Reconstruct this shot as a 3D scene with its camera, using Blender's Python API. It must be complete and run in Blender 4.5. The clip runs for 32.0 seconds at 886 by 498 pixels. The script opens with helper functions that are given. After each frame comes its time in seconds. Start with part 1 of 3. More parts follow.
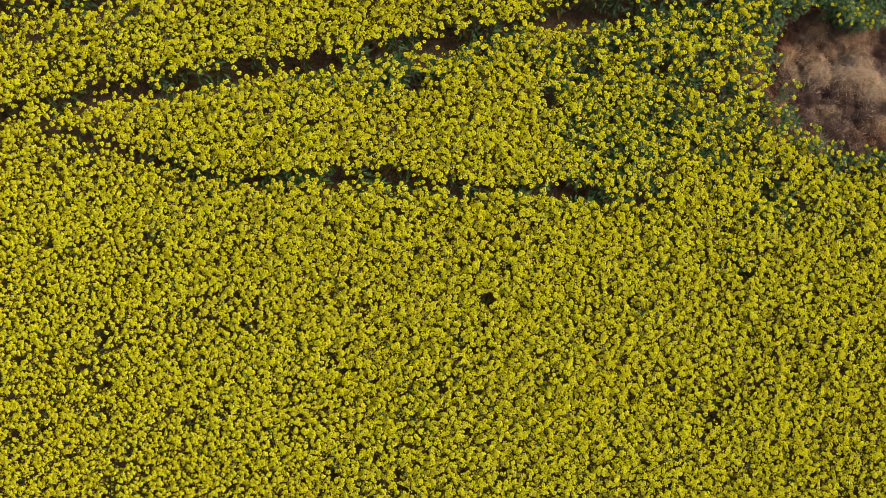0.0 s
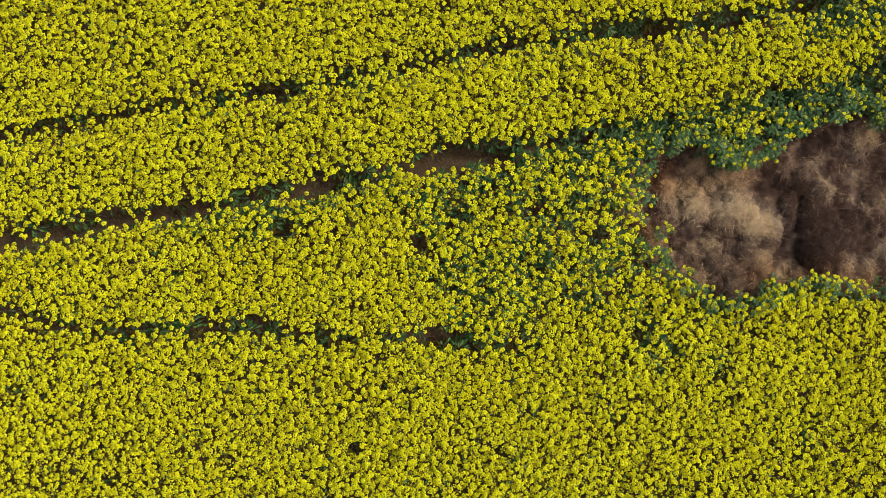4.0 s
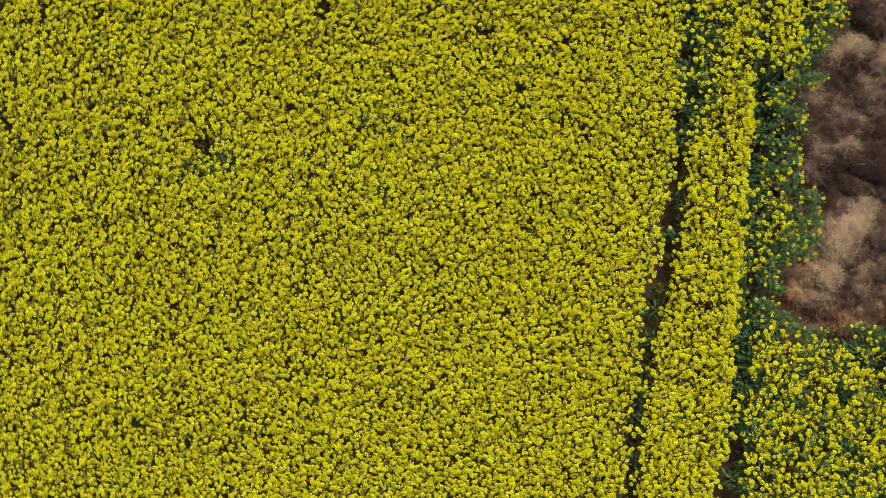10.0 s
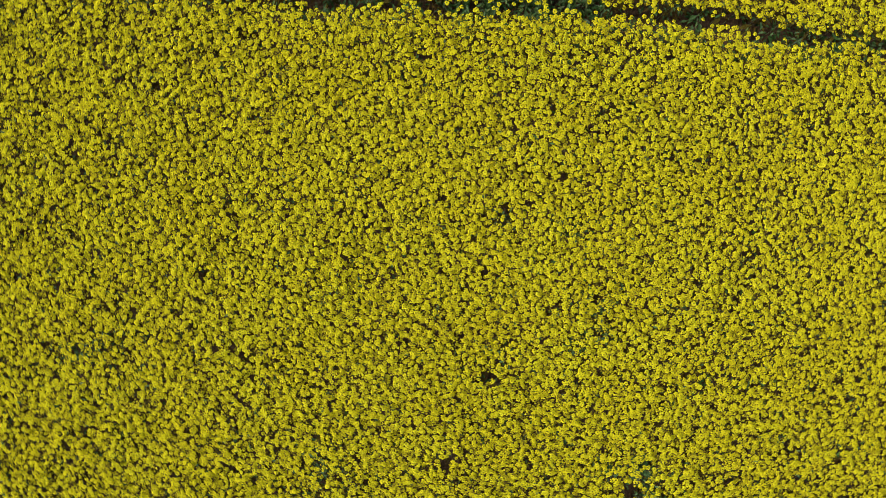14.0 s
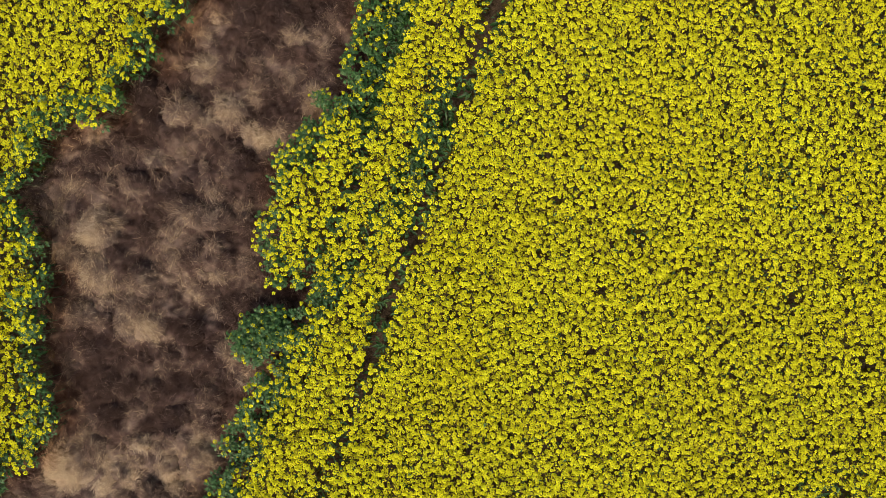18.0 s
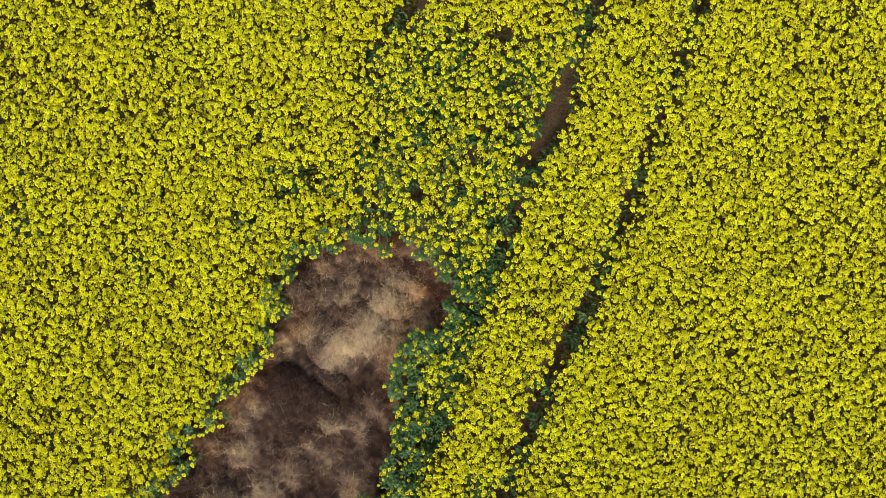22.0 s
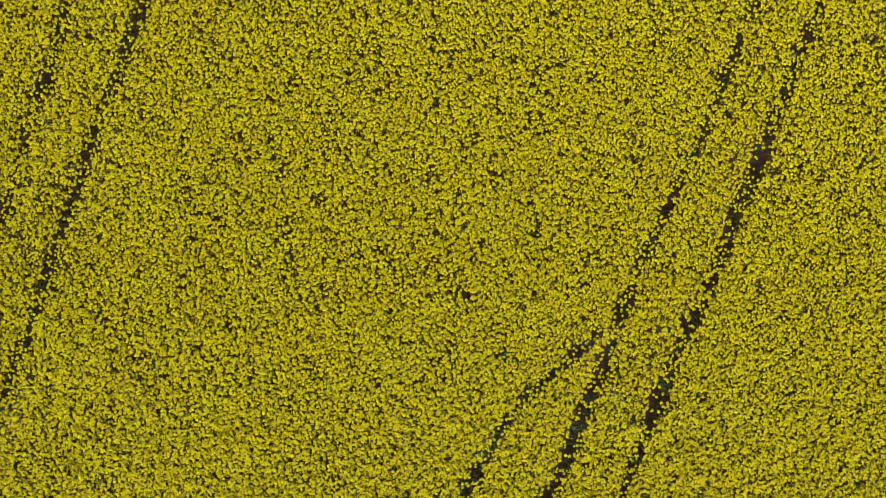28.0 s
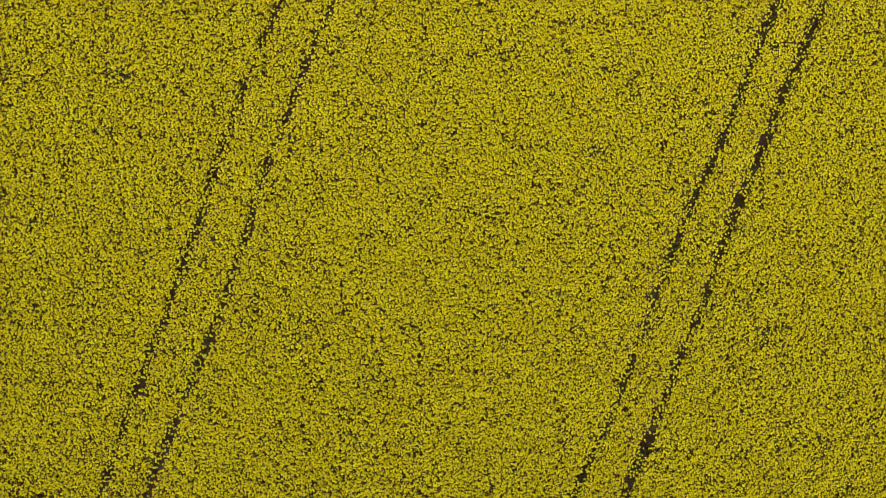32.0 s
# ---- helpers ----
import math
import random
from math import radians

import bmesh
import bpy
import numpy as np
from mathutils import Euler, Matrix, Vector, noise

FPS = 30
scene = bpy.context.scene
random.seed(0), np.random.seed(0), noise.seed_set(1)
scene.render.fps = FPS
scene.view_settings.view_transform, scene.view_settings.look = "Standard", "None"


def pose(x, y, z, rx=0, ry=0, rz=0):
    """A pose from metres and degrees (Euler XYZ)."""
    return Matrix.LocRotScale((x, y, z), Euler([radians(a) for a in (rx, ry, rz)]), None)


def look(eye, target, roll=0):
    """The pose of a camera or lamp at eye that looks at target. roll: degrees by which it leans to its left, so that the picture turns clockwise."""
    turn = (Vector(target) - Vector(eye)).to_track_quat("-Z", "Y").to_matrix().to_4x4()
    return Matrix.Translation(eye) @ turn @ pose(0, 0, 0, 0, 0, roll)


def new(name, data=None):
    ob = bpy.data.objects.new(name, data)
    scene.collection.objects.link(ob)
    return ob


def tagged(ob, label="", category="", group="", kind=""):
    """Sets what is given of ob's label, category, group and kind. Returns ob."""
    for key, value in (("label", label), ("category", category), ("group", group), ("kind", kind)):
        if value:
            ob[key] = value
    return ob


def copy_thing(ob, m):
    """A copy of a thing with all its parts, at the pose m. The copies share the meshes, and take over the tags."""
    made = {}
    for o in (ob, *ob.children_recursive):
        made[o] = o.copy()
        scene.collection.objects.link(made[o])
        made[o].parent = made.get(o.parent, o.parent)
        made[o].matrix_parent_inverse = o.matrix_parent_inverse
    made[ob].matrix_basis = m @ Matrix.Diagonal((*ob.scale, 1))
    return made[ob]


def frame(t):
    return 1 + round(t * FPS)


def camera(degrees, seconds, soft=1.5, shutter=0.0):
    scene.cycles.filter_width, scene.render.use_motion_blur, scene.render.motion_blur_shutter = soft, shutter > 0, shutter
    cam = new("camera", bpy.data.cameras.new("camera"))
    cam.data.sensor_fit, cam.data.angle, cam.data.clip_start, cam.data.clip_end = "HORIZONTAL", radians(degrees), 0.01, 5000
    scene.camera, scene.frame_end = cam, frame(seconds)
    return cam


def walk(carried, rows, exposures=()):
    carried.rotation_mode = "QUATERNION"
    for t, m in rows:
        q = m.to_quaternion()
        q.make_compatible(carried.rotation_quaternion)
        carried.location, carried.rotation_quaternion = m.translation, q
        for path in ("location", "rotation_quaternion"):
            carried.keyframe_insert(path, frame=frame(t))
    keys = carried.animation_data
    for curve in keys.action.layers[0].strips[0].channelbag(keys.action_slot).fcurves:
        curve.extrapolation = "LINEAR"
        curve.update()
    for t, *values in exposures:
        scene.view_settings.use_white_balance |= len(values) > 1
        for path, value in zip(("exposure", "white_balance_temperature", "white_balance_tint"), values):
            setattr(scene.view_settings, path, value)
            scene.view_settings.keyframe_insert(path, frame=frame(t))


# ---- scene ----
# A rapeseed field in flower, seen from a small aircraft that looks straight down.
cam = camera(70, 32.0, soft=0.5, shutter=0.2)
PATH = [
    (0.0, -0.399, 12.291, 11.183, 1.28, -2.14, 237.98),
    (0.5, -0.125, 12.108, 11.187, 1.34, -2.20, 238.00),
    (1.0, 0.055, 11.812, 11.186, 1.37, -2.11, 238.03),
    (1.5, 0.078, 11.399, 11.190, 1.52, -2.08, 238.02),
    (2.0, -0.007, 10.943, 11.201, 1.70, -2.06, 238.01),
    (2.5, -0.033, 10.520, 11.215, 1.80, -2.15, 238.02),
    (4.5, 0.726, 8.828, 11.298, 2.01, -2.11, 237.37),
    (5.0, 1.128, 8.389, 11.322, 1.88, -2.00, 235.77),
    (5.5, 1.489, 8.003, 11.358, 2.55, -1.85, 232.36),
    (6.0, 1.936, 7.531, 11.394, 2.89, -1.48, 226.51),
    (6.5, 2.391, 7.058, 11.433, 2.96, -1.02, 219.35),
    (7.0, 2.857, 6.593, 11.478, 3.35, -0.59, 211.36),
    (7.5, 3.294, 6.072, 11.530, 3.31, -0.05, 204.09),
    (8.0, 3.758, 5.464, 11.576, 3.10, 0.38, 196.12),
    (8.5, 4.131, 4.881, 11.613, 2.92, 0.80, 188.78),
    (9.0, 4.506, 4.140, 11.663, 2.26, 1.08, 181.00),
    (9.5, 4.812, 3.476, 11.684, 1.94, 1.15, 173.65),
    (10.0, 5.008, 2.740, 11.719, 1.51, 1.44, 165.52),
    (10.5, 5.179, 2.152, 11.732, 1.74, 1.60, 157.38),
    (11.0, 5.299, 1.436, 11.738, 1.61, 1.60, 147.46),
    (11.5, 5.313, 0.730, 11.733, 1.29, 1.52, 136.11),
    (12.0, 5.173, -0.017, 11.731, 0.69, 1.40, 123.21),
    (12.5, 4.953, -0.714, 11.713, 0.13, 0.98, 111.13),
    (13.0, 4.527, -1.286, 11.694, -0.50, 0.91, 98.18),
    (13.5, 4.065, -1.697, 11.684, -1.08, 0.76, 86.09),
    (14.0, 3.628, -2.084, 11.672, -1.22, 0.45, 73.11),
    (14.5, 3.163, -2.315, 11.675, -1.27, 0.38, 60.17),
    (16.5, 1.410, -2.331, 11.424, -0.95, 0.15, 11.67),
    (17.0, 1.007, -2.032, 11.421, -1.02, 0.08, 4.34),
    (17.5, 0.669, -1.685, 11.419, -0.66, 0.14, 0.47),
    (18.0, 0.403, -1.254, 11.416, -0.35, 0.19, 0.07),
    (18.5, 0.159, -0.662, 11.408, -0.10, 0.16, 0.10),
    (19.0, 0.000, -0.000, 11.411, 0.20, 0.15, 0.00),
    (19.5, -0.108, 0.697, 11.419, 0.44, 0.20, -0.05),
    (20.0, -0.178, 1.556, 11.410, 0.46, 0.25, -0.12),
    (20.5, -0.237, 2.461, 11.409, 0.26, 0.22, -0.29),
    (21.0, -0.282, 3.462, 11.426, 0.12, 0.02, -0.41),
    (21.5, -0.303, 4.401, 11.418, 0.14, -0.12, -0.43),
    (22.0, -0.261, 5.458, 11.420, 0.04, -0.01, -0.55),
    (22.5, -0.217, 6.478, 11.420, -0.11, 0.00, -0.58),
    (23.0, -0.105, 7.623, 11.442, -0.39, 0.25, -0.57),
    (23.5, -0.002, 8.760, 11.730, -0.58, 0.37, -0.63),
    (24.0, 0.075, 9.789, 12.080, -0.57, 0.39, -0.69),
    (24.5, 0.157, 10.786, 12.476, -0.06, 0.40, -0.76),
    (25.0, 0.251, 11.740, 12.880, 0.19, 0.48, -0.79),
    (25.5, 0.335, 12.877, 13.349, -0.11, 0.44, -0.79),
    (27.5, 0.415, 17.587, 15.743, -1.44, -0.76, -0.49),
    (28.0, 0.545, 18.724, 16.534, -1.63, -0.62, -0.37),
    (28.5, 0.642, 19.848, 17.358, -1.53, -0.56, -0.31),
    (29.0, 0.683, 20.878, 18.098, -1.41, -0.64, -0.21),
    (29.5, 0.765, 21.971, 18.895, -1.27, -0.61, -0.19),
    (30.0, 0.858, 23.010, 19.653, -1.14, -0.55, -0.11),
    (30.5, 0.964, 24.119, 20.547, -0.97, -0.44, 0.10),
    (31.0, 0.687, 25.094, 21.282, -0.70, -1.34, 0.30),
    (31.5, 0.453, 26.188, 22.055, -0.57, -2.02, 0.66),
    (32.0, 0.392, 27.234, 22.811, -0.32, -2.34, 0.58),
]
walk(cam, [(t, pose(*p)) for t, *p in PATH],
     exposures=[(0.0, 0.43, 6500, 13.5), (1.0, 0.51, 6500, 3.5), (6.0, 0.67, 6500, 2), (9.0, 0.63, 6500, 2.5), (13.0, 0.51, 6500, 9.5), (17.0, 0.65, 6500, 12), (19.0, 0.79, 6350, 2.5),
                (21.0, 0.85, 6350, 0.5), (24.0, 0.67, 6450, 1.5), (25.0, 0.57, 6500, 7.5), (28.0, 0.60, 6750, 13.5), (32.0, 0.59, 6850, 15.5)])

# ---- world and light: a thin overcast, soft sun ----
SUN_UP, SUN_ROUND = radians(52), radians(200)
world = bpy.data.worlds.new("overcast_sky")
scene.world = world
world.use_nodes = True
wn = world.node_tree.nodes
sky = wn.new("ShaderNodeTexSky")
sky.sky_type, sky.sun_disc = "NISHITA", False
sky.sun_elevation, sky.sun_rotation = SUN_UP, SUN_ROUND
sky.air_density, sky.dust_density, sky.ozone_density = 1.0, 5.0, 1.0
world.node_tree.links.new(sky.outputs[0], wn["Background"].inputs[0])
wn["Background"].inputs[1].default_value = 0.10
sun = new("sun", bpy.data.lights.new("sun", "SUN"))
sun.data.energy, sun.data.angle, sun.data.color = 1.5, radians(10), (1.0, 0.96, 0.9)
sun_way = Vector((math.sin(SUN_ROUND) * math.cos(SUN_UP), math.cos(SUN_ROUND) * math.cos(SUN_UP), math.sin(SUN_UP)))
sun.matrix_world = look(sun_way * 60, (0, 0, 0))

# ---- materials ----
def material(name):
    m = bpy.data.materials.new(name)
    m.use_nodes = True
    nt = m.node_tree
    nt.nodes.clear()
    out = nt.nodes.new("ShaderNodeOutputMaterial")
    def add(kind, **inputs):
        n = nt.nodes.new("ShaderNode" + kind)
        for k, v in inputs.items():
            if hasattr(v, "is_linked"):
                nt.links.new(v, n.inputs[k])
            else:
                n.inputs[k].default_value = v
        return n
    def ramp(fac, *stops):
        n = nt.nodes.new("ShaderNodeValToRGB")
        while len(n.color_ramp.elements) < len(stops):
            n.color_ramp.elements.new(0.5)
        for e, (p, c) in zip(n.color_ramp.elements, stops):
            e.position, e.color = p, (*c, 1)
        nt.links.new(fac, n.inputs[0])
        return n.outputs[0]
    def mix(fac, a, b, blend="MIX"):
        n = nt.nodes.new("ShaderNodeMix")
        n.data_type, n.blend_type = "RGBA", blend
        for i, v in ((0, fac), (6, a), (7, b)):
            if hasattr(v, "is_linked"):
                nt.links.new(v, n.inputs[i])
            else:
                n.inputs[i].default_value = v if i == 0 else (*v, 1)
        return n.outputs[2]
    def noise_at(scale, detail=3.0, rough=0.55):
        g = nt.nodes.new("ShaderNodeNewGeometry")
        n = nt.nodes.new("ShaderNodeTexNoise")
        nt.links.new(g.outputs["Position"], n.inputs["Vector"])
        n.inputs["Scale"].default_value, n.inputs["Detail"].default_value, n.inputs["Roughness"].default_value = scale, detail, rough
        return n.outputs[0]
    def island():
        return nt.nodes.new("ShaderNodeNewGeometry").outputs["Random Per Island"]
    def leafy(colour, through_part, rough=0.6, gloss=0.0, relief=None):
        """Thin plant tissue: light comes back from it and, in part, through it."""
        d = add("BsdfDiffuse", Color=colour)
        if relief is not None:
            nt.links.new(add("Bump", Strength=0.6, Distance=0.03, Height=relief).outputs[0], d.inputs["Normal"])
        tr = add("BsdfTranslucent", Color=colour)
        s = add("MixShader", Fac=through_part)
        nt.links.new(d.outputs[0], s.inputs[1])
        nt.links.new(tr.outputs[0], s.inputs[2])
        if gloss:
            g = add("BsdfGlossy", Roughness=rough)
            s2 = add("MixShader", Fac=gloss)
            nt.links.new(s.outputs[0], s2.inputs[1])
            nt.links.new(g.outputs[0], s2.inputs[2])
            s = s2
        nt.links.new(s.outputs[0], out.inputs[0])
    return m, nt, out, add, ramp, mix, noise_at, island, leafy


def petal_material():
    m, nt, out, add, ramp, mix, noise_at, island, leafy = material("rape_petals")
    c = ramp(island(), (0.0, (0.59, 0.545, 0.012)), (0.5, (0.672, 0.64, 0.016)), (0.85, (0.725, 0.705, 0.022)), (1.0, (0.70, 0.695, 0.035)))
    c = mix(ramp(noise_at(0.9, 4), (0.35, (0, 0, 0)), (0.7, (1, 1, 1))), c, (0.635, 0.578, 0.012))
    leafy(c, 0.30)
    return m


def bud_material():
    m, nt, out, add, ramp, mix, noise_at, island, leafy = material("rape_buds")
    leafy(ramp(island(), (0.0, (0.24, 0.27, 0.02)), (1.0, (0.50, 0.50, 0.03))), 0.15)
    return m


def pod_material():
    m, nt, out, add, ramp, mix, noise_at, island, leafy = material("rape_pods")
    leafy(ramp(island(), (0.0, (0.15, 0.12, 0.014)), (0.35, (0.32, 0.276, 0.016)), (0.65, (0.50, 0.450, 0.016)), (1.0, (0.64, 0.59, 0.018))), 0.2)
    return m


def leaf_material():
    m, nt, out, add, ramp, mix, noise_at, island, leafy = material("rape_leaves")
    c = ramp(island(), (0.0, (0.050, 0.042, 0.012)), (0.12, (0.030, 0.050, 0.011)), (0.35, (0.026, 0.066, 0.014)), (0.65, (0.046, 0.108, 0.023)), (0.9, (0.098, 0.190, 0.045)), (1.0, (0.16, 0.185, 0.03)))
    c = mix(ramp(noise_at(40, 3), (0.3, (0, 0, 0)), (0.8, (1, 1, 1))), c, (0.040, 0.098, 0.021))
    leafy(c, 0.2, 0.45, 0.025)
    return m


def old_leaf_material():
    """The spent leaves low on the stems: yellowing, brown or rotten."""
    m, nt, out, add, ramp, mix, noise_at, island, leafy = material("old_rape_leaves")
    c = ramp(island(), (0.0, (0.045, 0.028, 0.010)), (0.35, (0.075, 0.052, 0.013)), (0.7, (0.085, 0.075, 0.014)), (1.0, (0.15, 0.125, 0.02)))
    c = mix(ramp(noise_at(30, 3), (0.35, (0, 0, 0)), (0.75, (1, 1, 1))), c, (0.055, 0.038, 0.012))
    leafy(c, 0.15)
    return m


def stem_material():
    m, nt, out, add, ramp, mix, noise_at, island, leafy = material("rape_stems")
    leafy(ramp(island(), (0.0, (0.06, 0.09, 0.03)), (1.0, (0.13, 0.15, 0.06))), 0.0, 0.5, 0.03)
    return m


def soil_material():
    m, nt, out, add, ramp, mix, noise_at, island, leafy = material("soil")
    c = ramp(noise_at(2.3, 6, 0.65), (0.25, (0.033, 0.020, 0.011)), (0.5, (0.060, 0.037, 0.020)), (0.8, (0.112, 0.071, 0.040)))
    c = mix(ramp(noise_at(38, 4, 0.7), (0.4, (0, 0, 0)), (0.75, (1, 1, 1))), c, (0.108, 0.070, 0.042))
    b = add("Bump", Strength=0.9, Distance=0.03, Height=noise_at(22, 6, 0.7))
    p = add("BsdfPrincipled", Roughness=0.95)
    nt.links.new(c, p.inputs["Base Color"])
    nt.links.new(b.outputs[0], p.inputs["Normal"])
    p.inputs["Specular IOR Level"].default_value = 0.15
    nt.links.new(p.outputs[0], out.inputs[0])
    return m


def straw_material():
    """Dead grass: each blade's tone runs from rotten dark brown over grey-brown to bleached straw."""
    m, nt, out, add, ramp, mix, noise_at, island, leafy = material("dead_grass")
    tone = nt.nodes.new("ShaderNodeAttribute")
    tone.attribute_name = "tone"
    f = nt.nodes.new("ShaderNodeMath")
    f.operation = "MULTIPLY_ADD"
    nt.links.new(island(), f.inputs[0])
    f.inputs[1].default_value = 0.06
    t2 = nt.nodes.new("ShaderNodeMath")
    t2.operation = "SUBTRACT"
    nt.links.new(tone.outputs["Fac"], t2.inputs[0])
    t2.inputs[1].default_value = -0.06
    nt.links.new(t2.outputs[0], f.inputs[2])
    c = ramp(f.outputs[0], (0.0, (0.039, 0.0225, 0.017)), (0.3, (0.099, 0.060, 0.045)), (0.55, (0.232, 0.155, 0.108)), (0.8, (0.51, 0.360, 0.212)), (1.0, (0.68, 0.52, 0.32)))
    rust = nt.nodes.new("ShaderNodeAttribute")
    rust.attribute_name = "rust"
    c = mix(rust.outputs["Fac"], c, mix(1.0, c, (1.05, 0.85, 0.68), "MULTIPLY"))
    c = mix(ramp(noise_at(2.3, 2), (0.5, (0, 0, 0)), (0.66, (1, 1, 1))), c, mix(1.0, c, (0.88, 0.90, 0.97), "MULTIPLY"))
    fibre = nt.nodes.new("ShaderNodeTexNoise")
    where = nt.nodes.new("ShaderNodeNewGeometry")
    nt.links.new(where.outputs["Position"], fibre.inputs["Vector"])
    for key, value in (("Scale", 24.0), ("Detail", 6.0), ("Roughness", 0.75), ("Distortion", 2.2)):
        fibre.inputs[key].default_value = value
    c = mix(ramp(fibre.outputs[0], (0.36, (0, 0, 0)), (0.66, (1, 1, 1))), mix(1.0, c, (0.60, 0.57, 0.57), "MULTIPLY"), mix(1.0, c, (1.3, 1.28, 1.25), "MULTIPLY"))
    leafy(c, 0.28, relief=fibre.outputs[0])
    return m


def far_crop_material():
    m, nt, out, add, ramp, mix, noise_at, island, leafy = material("far_crop")
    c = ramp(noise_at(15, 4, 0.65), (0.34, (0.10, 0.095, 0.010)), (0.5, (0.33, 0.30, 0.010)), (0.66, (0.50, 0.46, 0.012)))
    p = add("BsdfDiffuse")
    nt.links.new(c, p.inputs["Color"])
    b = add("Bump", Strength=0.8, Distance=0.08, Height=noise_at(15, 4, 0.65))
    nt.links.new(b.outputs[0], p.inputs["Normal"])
    nt.links.new(p.outputs[0], out.inputs[0])
    return m


PETAL, BUD, LEAF, OLD_LEAF, STEM, POD = petal_material(), bud_material(), leaf_material(), old_leaf_material(), stem_material(), pod_material()
SOIL, STRAW, FAR = soil_material(), straw_material(), far_crop_material()

# ---- the plan: wheel tracks, the dead patch ----
TRACKS = {
    # centre line, half width of the bare strip, how open it is
    "outer": ([(-4.4, -11.5), (-2.8, -7.7), (-1.85, -5.93), (-1.15, -4.0), (-0.74, -2.84), (0.22, -0.05), (0.81, 1.6), (1.43, 3.2),
               (2.0, 4.2), (2.82, 6.1), (3.55, 8.2), (4.52, 10.5), (5.58, 13.1), (6.32, 15.3), (7.2, 17.0), (8.0, 19.0),
               (8.97, 21.5), (9.8, 23.65), (11.28, 27.6), (12.28, 30.3), (14.68, 36.0), (16.8, 41.0)], 0.17, -0.015),
    "inner": ([(-2.5, -3.0), (-1.79, -1.58), (-1.22, -0.53), (-0.93, 0.43), (-0.75, 1.4), (-0.4, 2.45), (0.0, 3.5), (0.35, 4.45),
               (0.74, 5.5), (1.24, 6.75), (2.02, 8.6), (2.42, 9.75), (3.0, 11.3), (3.3, 12.1), (4.1, 13.9), (4.9, 16.0),
               (5.6, 17.8), (6.5, 19.7), (7.04, 20.9), (8.1, 23.5), (9.45, 27.4), (10.44, 29.6), (13.0, 35.9), (15.1, 41.0)], 0.17, -0.025),
    "branch": ([(4.6, 16.2), (3.85, 15.5), (3.0, 14.8), (2.3, 14.1), (1.6, 12.9), (1.0, 11.9), (0.3, 11.1), (-0.1, 10.5),
                (-0.6, 9.7), (-1.2, 9.0), (-1.6, 8.4)], 0.15, -0.045),
    "far_left": ([(-12.5, 12), (-11.1, 16.4), (-10.2, 18.9), (-9.3, 21.7), (-8.7, 23.3), (-8.0, 25.2), (-7.07, 27.9), (-6.4, 30.3),
                  (-5.3, 33.3), (-4.5, 35.3), (-2.3, 41.0)], 0.14, -0.04),
    "far_right": ([(-11.2, 12), (-10.26, 14.4), (-9.4, 16.7), (-8.6, 19.0), (-7.5, 21.8), (-6.6, 24.1), (-5.65, 26.9), (-4.96, 29.2),
                   (-4.3, 31.2), (-3.35, 33.7), (-2.6, 35.5), (-0.5, 41.0)], 0.14, -0.02),
}
DEAD_PATCH = [(-2.98, 4.6), (-2.92, 5.0), (-2.6, 5.42), (-2.05, 5.6), (-1.4, 5.58), (-0.8, 5.56), (-0.38, 5.32), (-0.14, 4.85), (-0.12, 4.35), (-0.38, 4.02),
              (-0.88, 3.93), (-1.0, 3.45), (-0.95, 2.6), (-1.0, 2.03), (-1.21, 1.37), (-1.65, 1.1), (-2.0, 0.35), (-2.35, 0.04),
              (-2.63, -0.71), (-2.62, -1.5), (-2.4, -1.85), (-1.98, -2.05), (-2.12, -2.4), (-2.45, -3.2), (-2.94, -4.18), (-3.27, -4.93), (-3.63, -5.59), (-4.25, -6.4),
              (-4.57, -7.25), (-4.93, -7.91), (-5.6, -9.5), (-6.4, -10.0), (-7.6, -9.6), (-8.3, -8.4), (-8.3, -7.0), (-8.0, -5.9), (-7.3, -5.3),
              (-6.75, -4.9), (-6.45, -4.3), (-6.5, -3.4), (-6.45, -2.5), (-6.4, -1.95), (-6.5, -1.1), (-7.05, -0.35), (-6.5, 0.0), (-6.5, 0.5),
              (-6.2, 0.95), (-5.2, 1.0), (-5.1, 1.4), (-4.75, 1.75), (-4.5, 2.35), (-3.95, 2.9), (-3.2, 3.8)]

rng = np.random.default_rng(7)


def smooth_noise(x, y, size, seed):
    """Value noise between 0 and 1 with lumps of about that size, in metres."""
    g = np.random.default_rng(seed).random((128, 128))
    u, v = x / size + 1000.0, y / size + 1000.0
    i, j = np.floor(u).astype(int), np.floor(v).astype(int)
    a, b = u - i, v - j
    a, b = a * a * (3 - 2 * a), b * b * (3 - 2 * b)
    i0, j0, i1, j1 = i % 128, j % 128, (i + 1) % 128, (j + 1) % 128
    return (g[i0, j0] * (1 - a) + g[i1, j0] * a) * (1 - b) + (g[i0, j1] * (1 - a) + g[i1, j1] * a) * b


def line_distance(x, y, line, closed=False):
    best = np.full(x.shape, 1e9)
    pts = list(line) + ([line[0]] if closed else [])
    for (ax, ay), (bx, by) in zip(pts, pts[1:]):
        dx, dy = bx - ax, by - ay
        s = np.clip(((x - ax) * dx + (y - ay) * dy) / (dx * dx + dy * dy), 0, 1)
        best = np.minimum(best, np.hypot(x - ax - s * dx, y - ay - s * dy))
    return best


def inside(x, y, line):
    odd = np.zeros(x.shape, bool)
    for (ax, ay), (bx, by) in zip(line, line[1:] + line[:1]):
        if ay != by:
            odd ^= ((ay > y) != (by > y)) & (x < (bx - ax) * (y - ay) / (by - ay) + ax)
    return odd


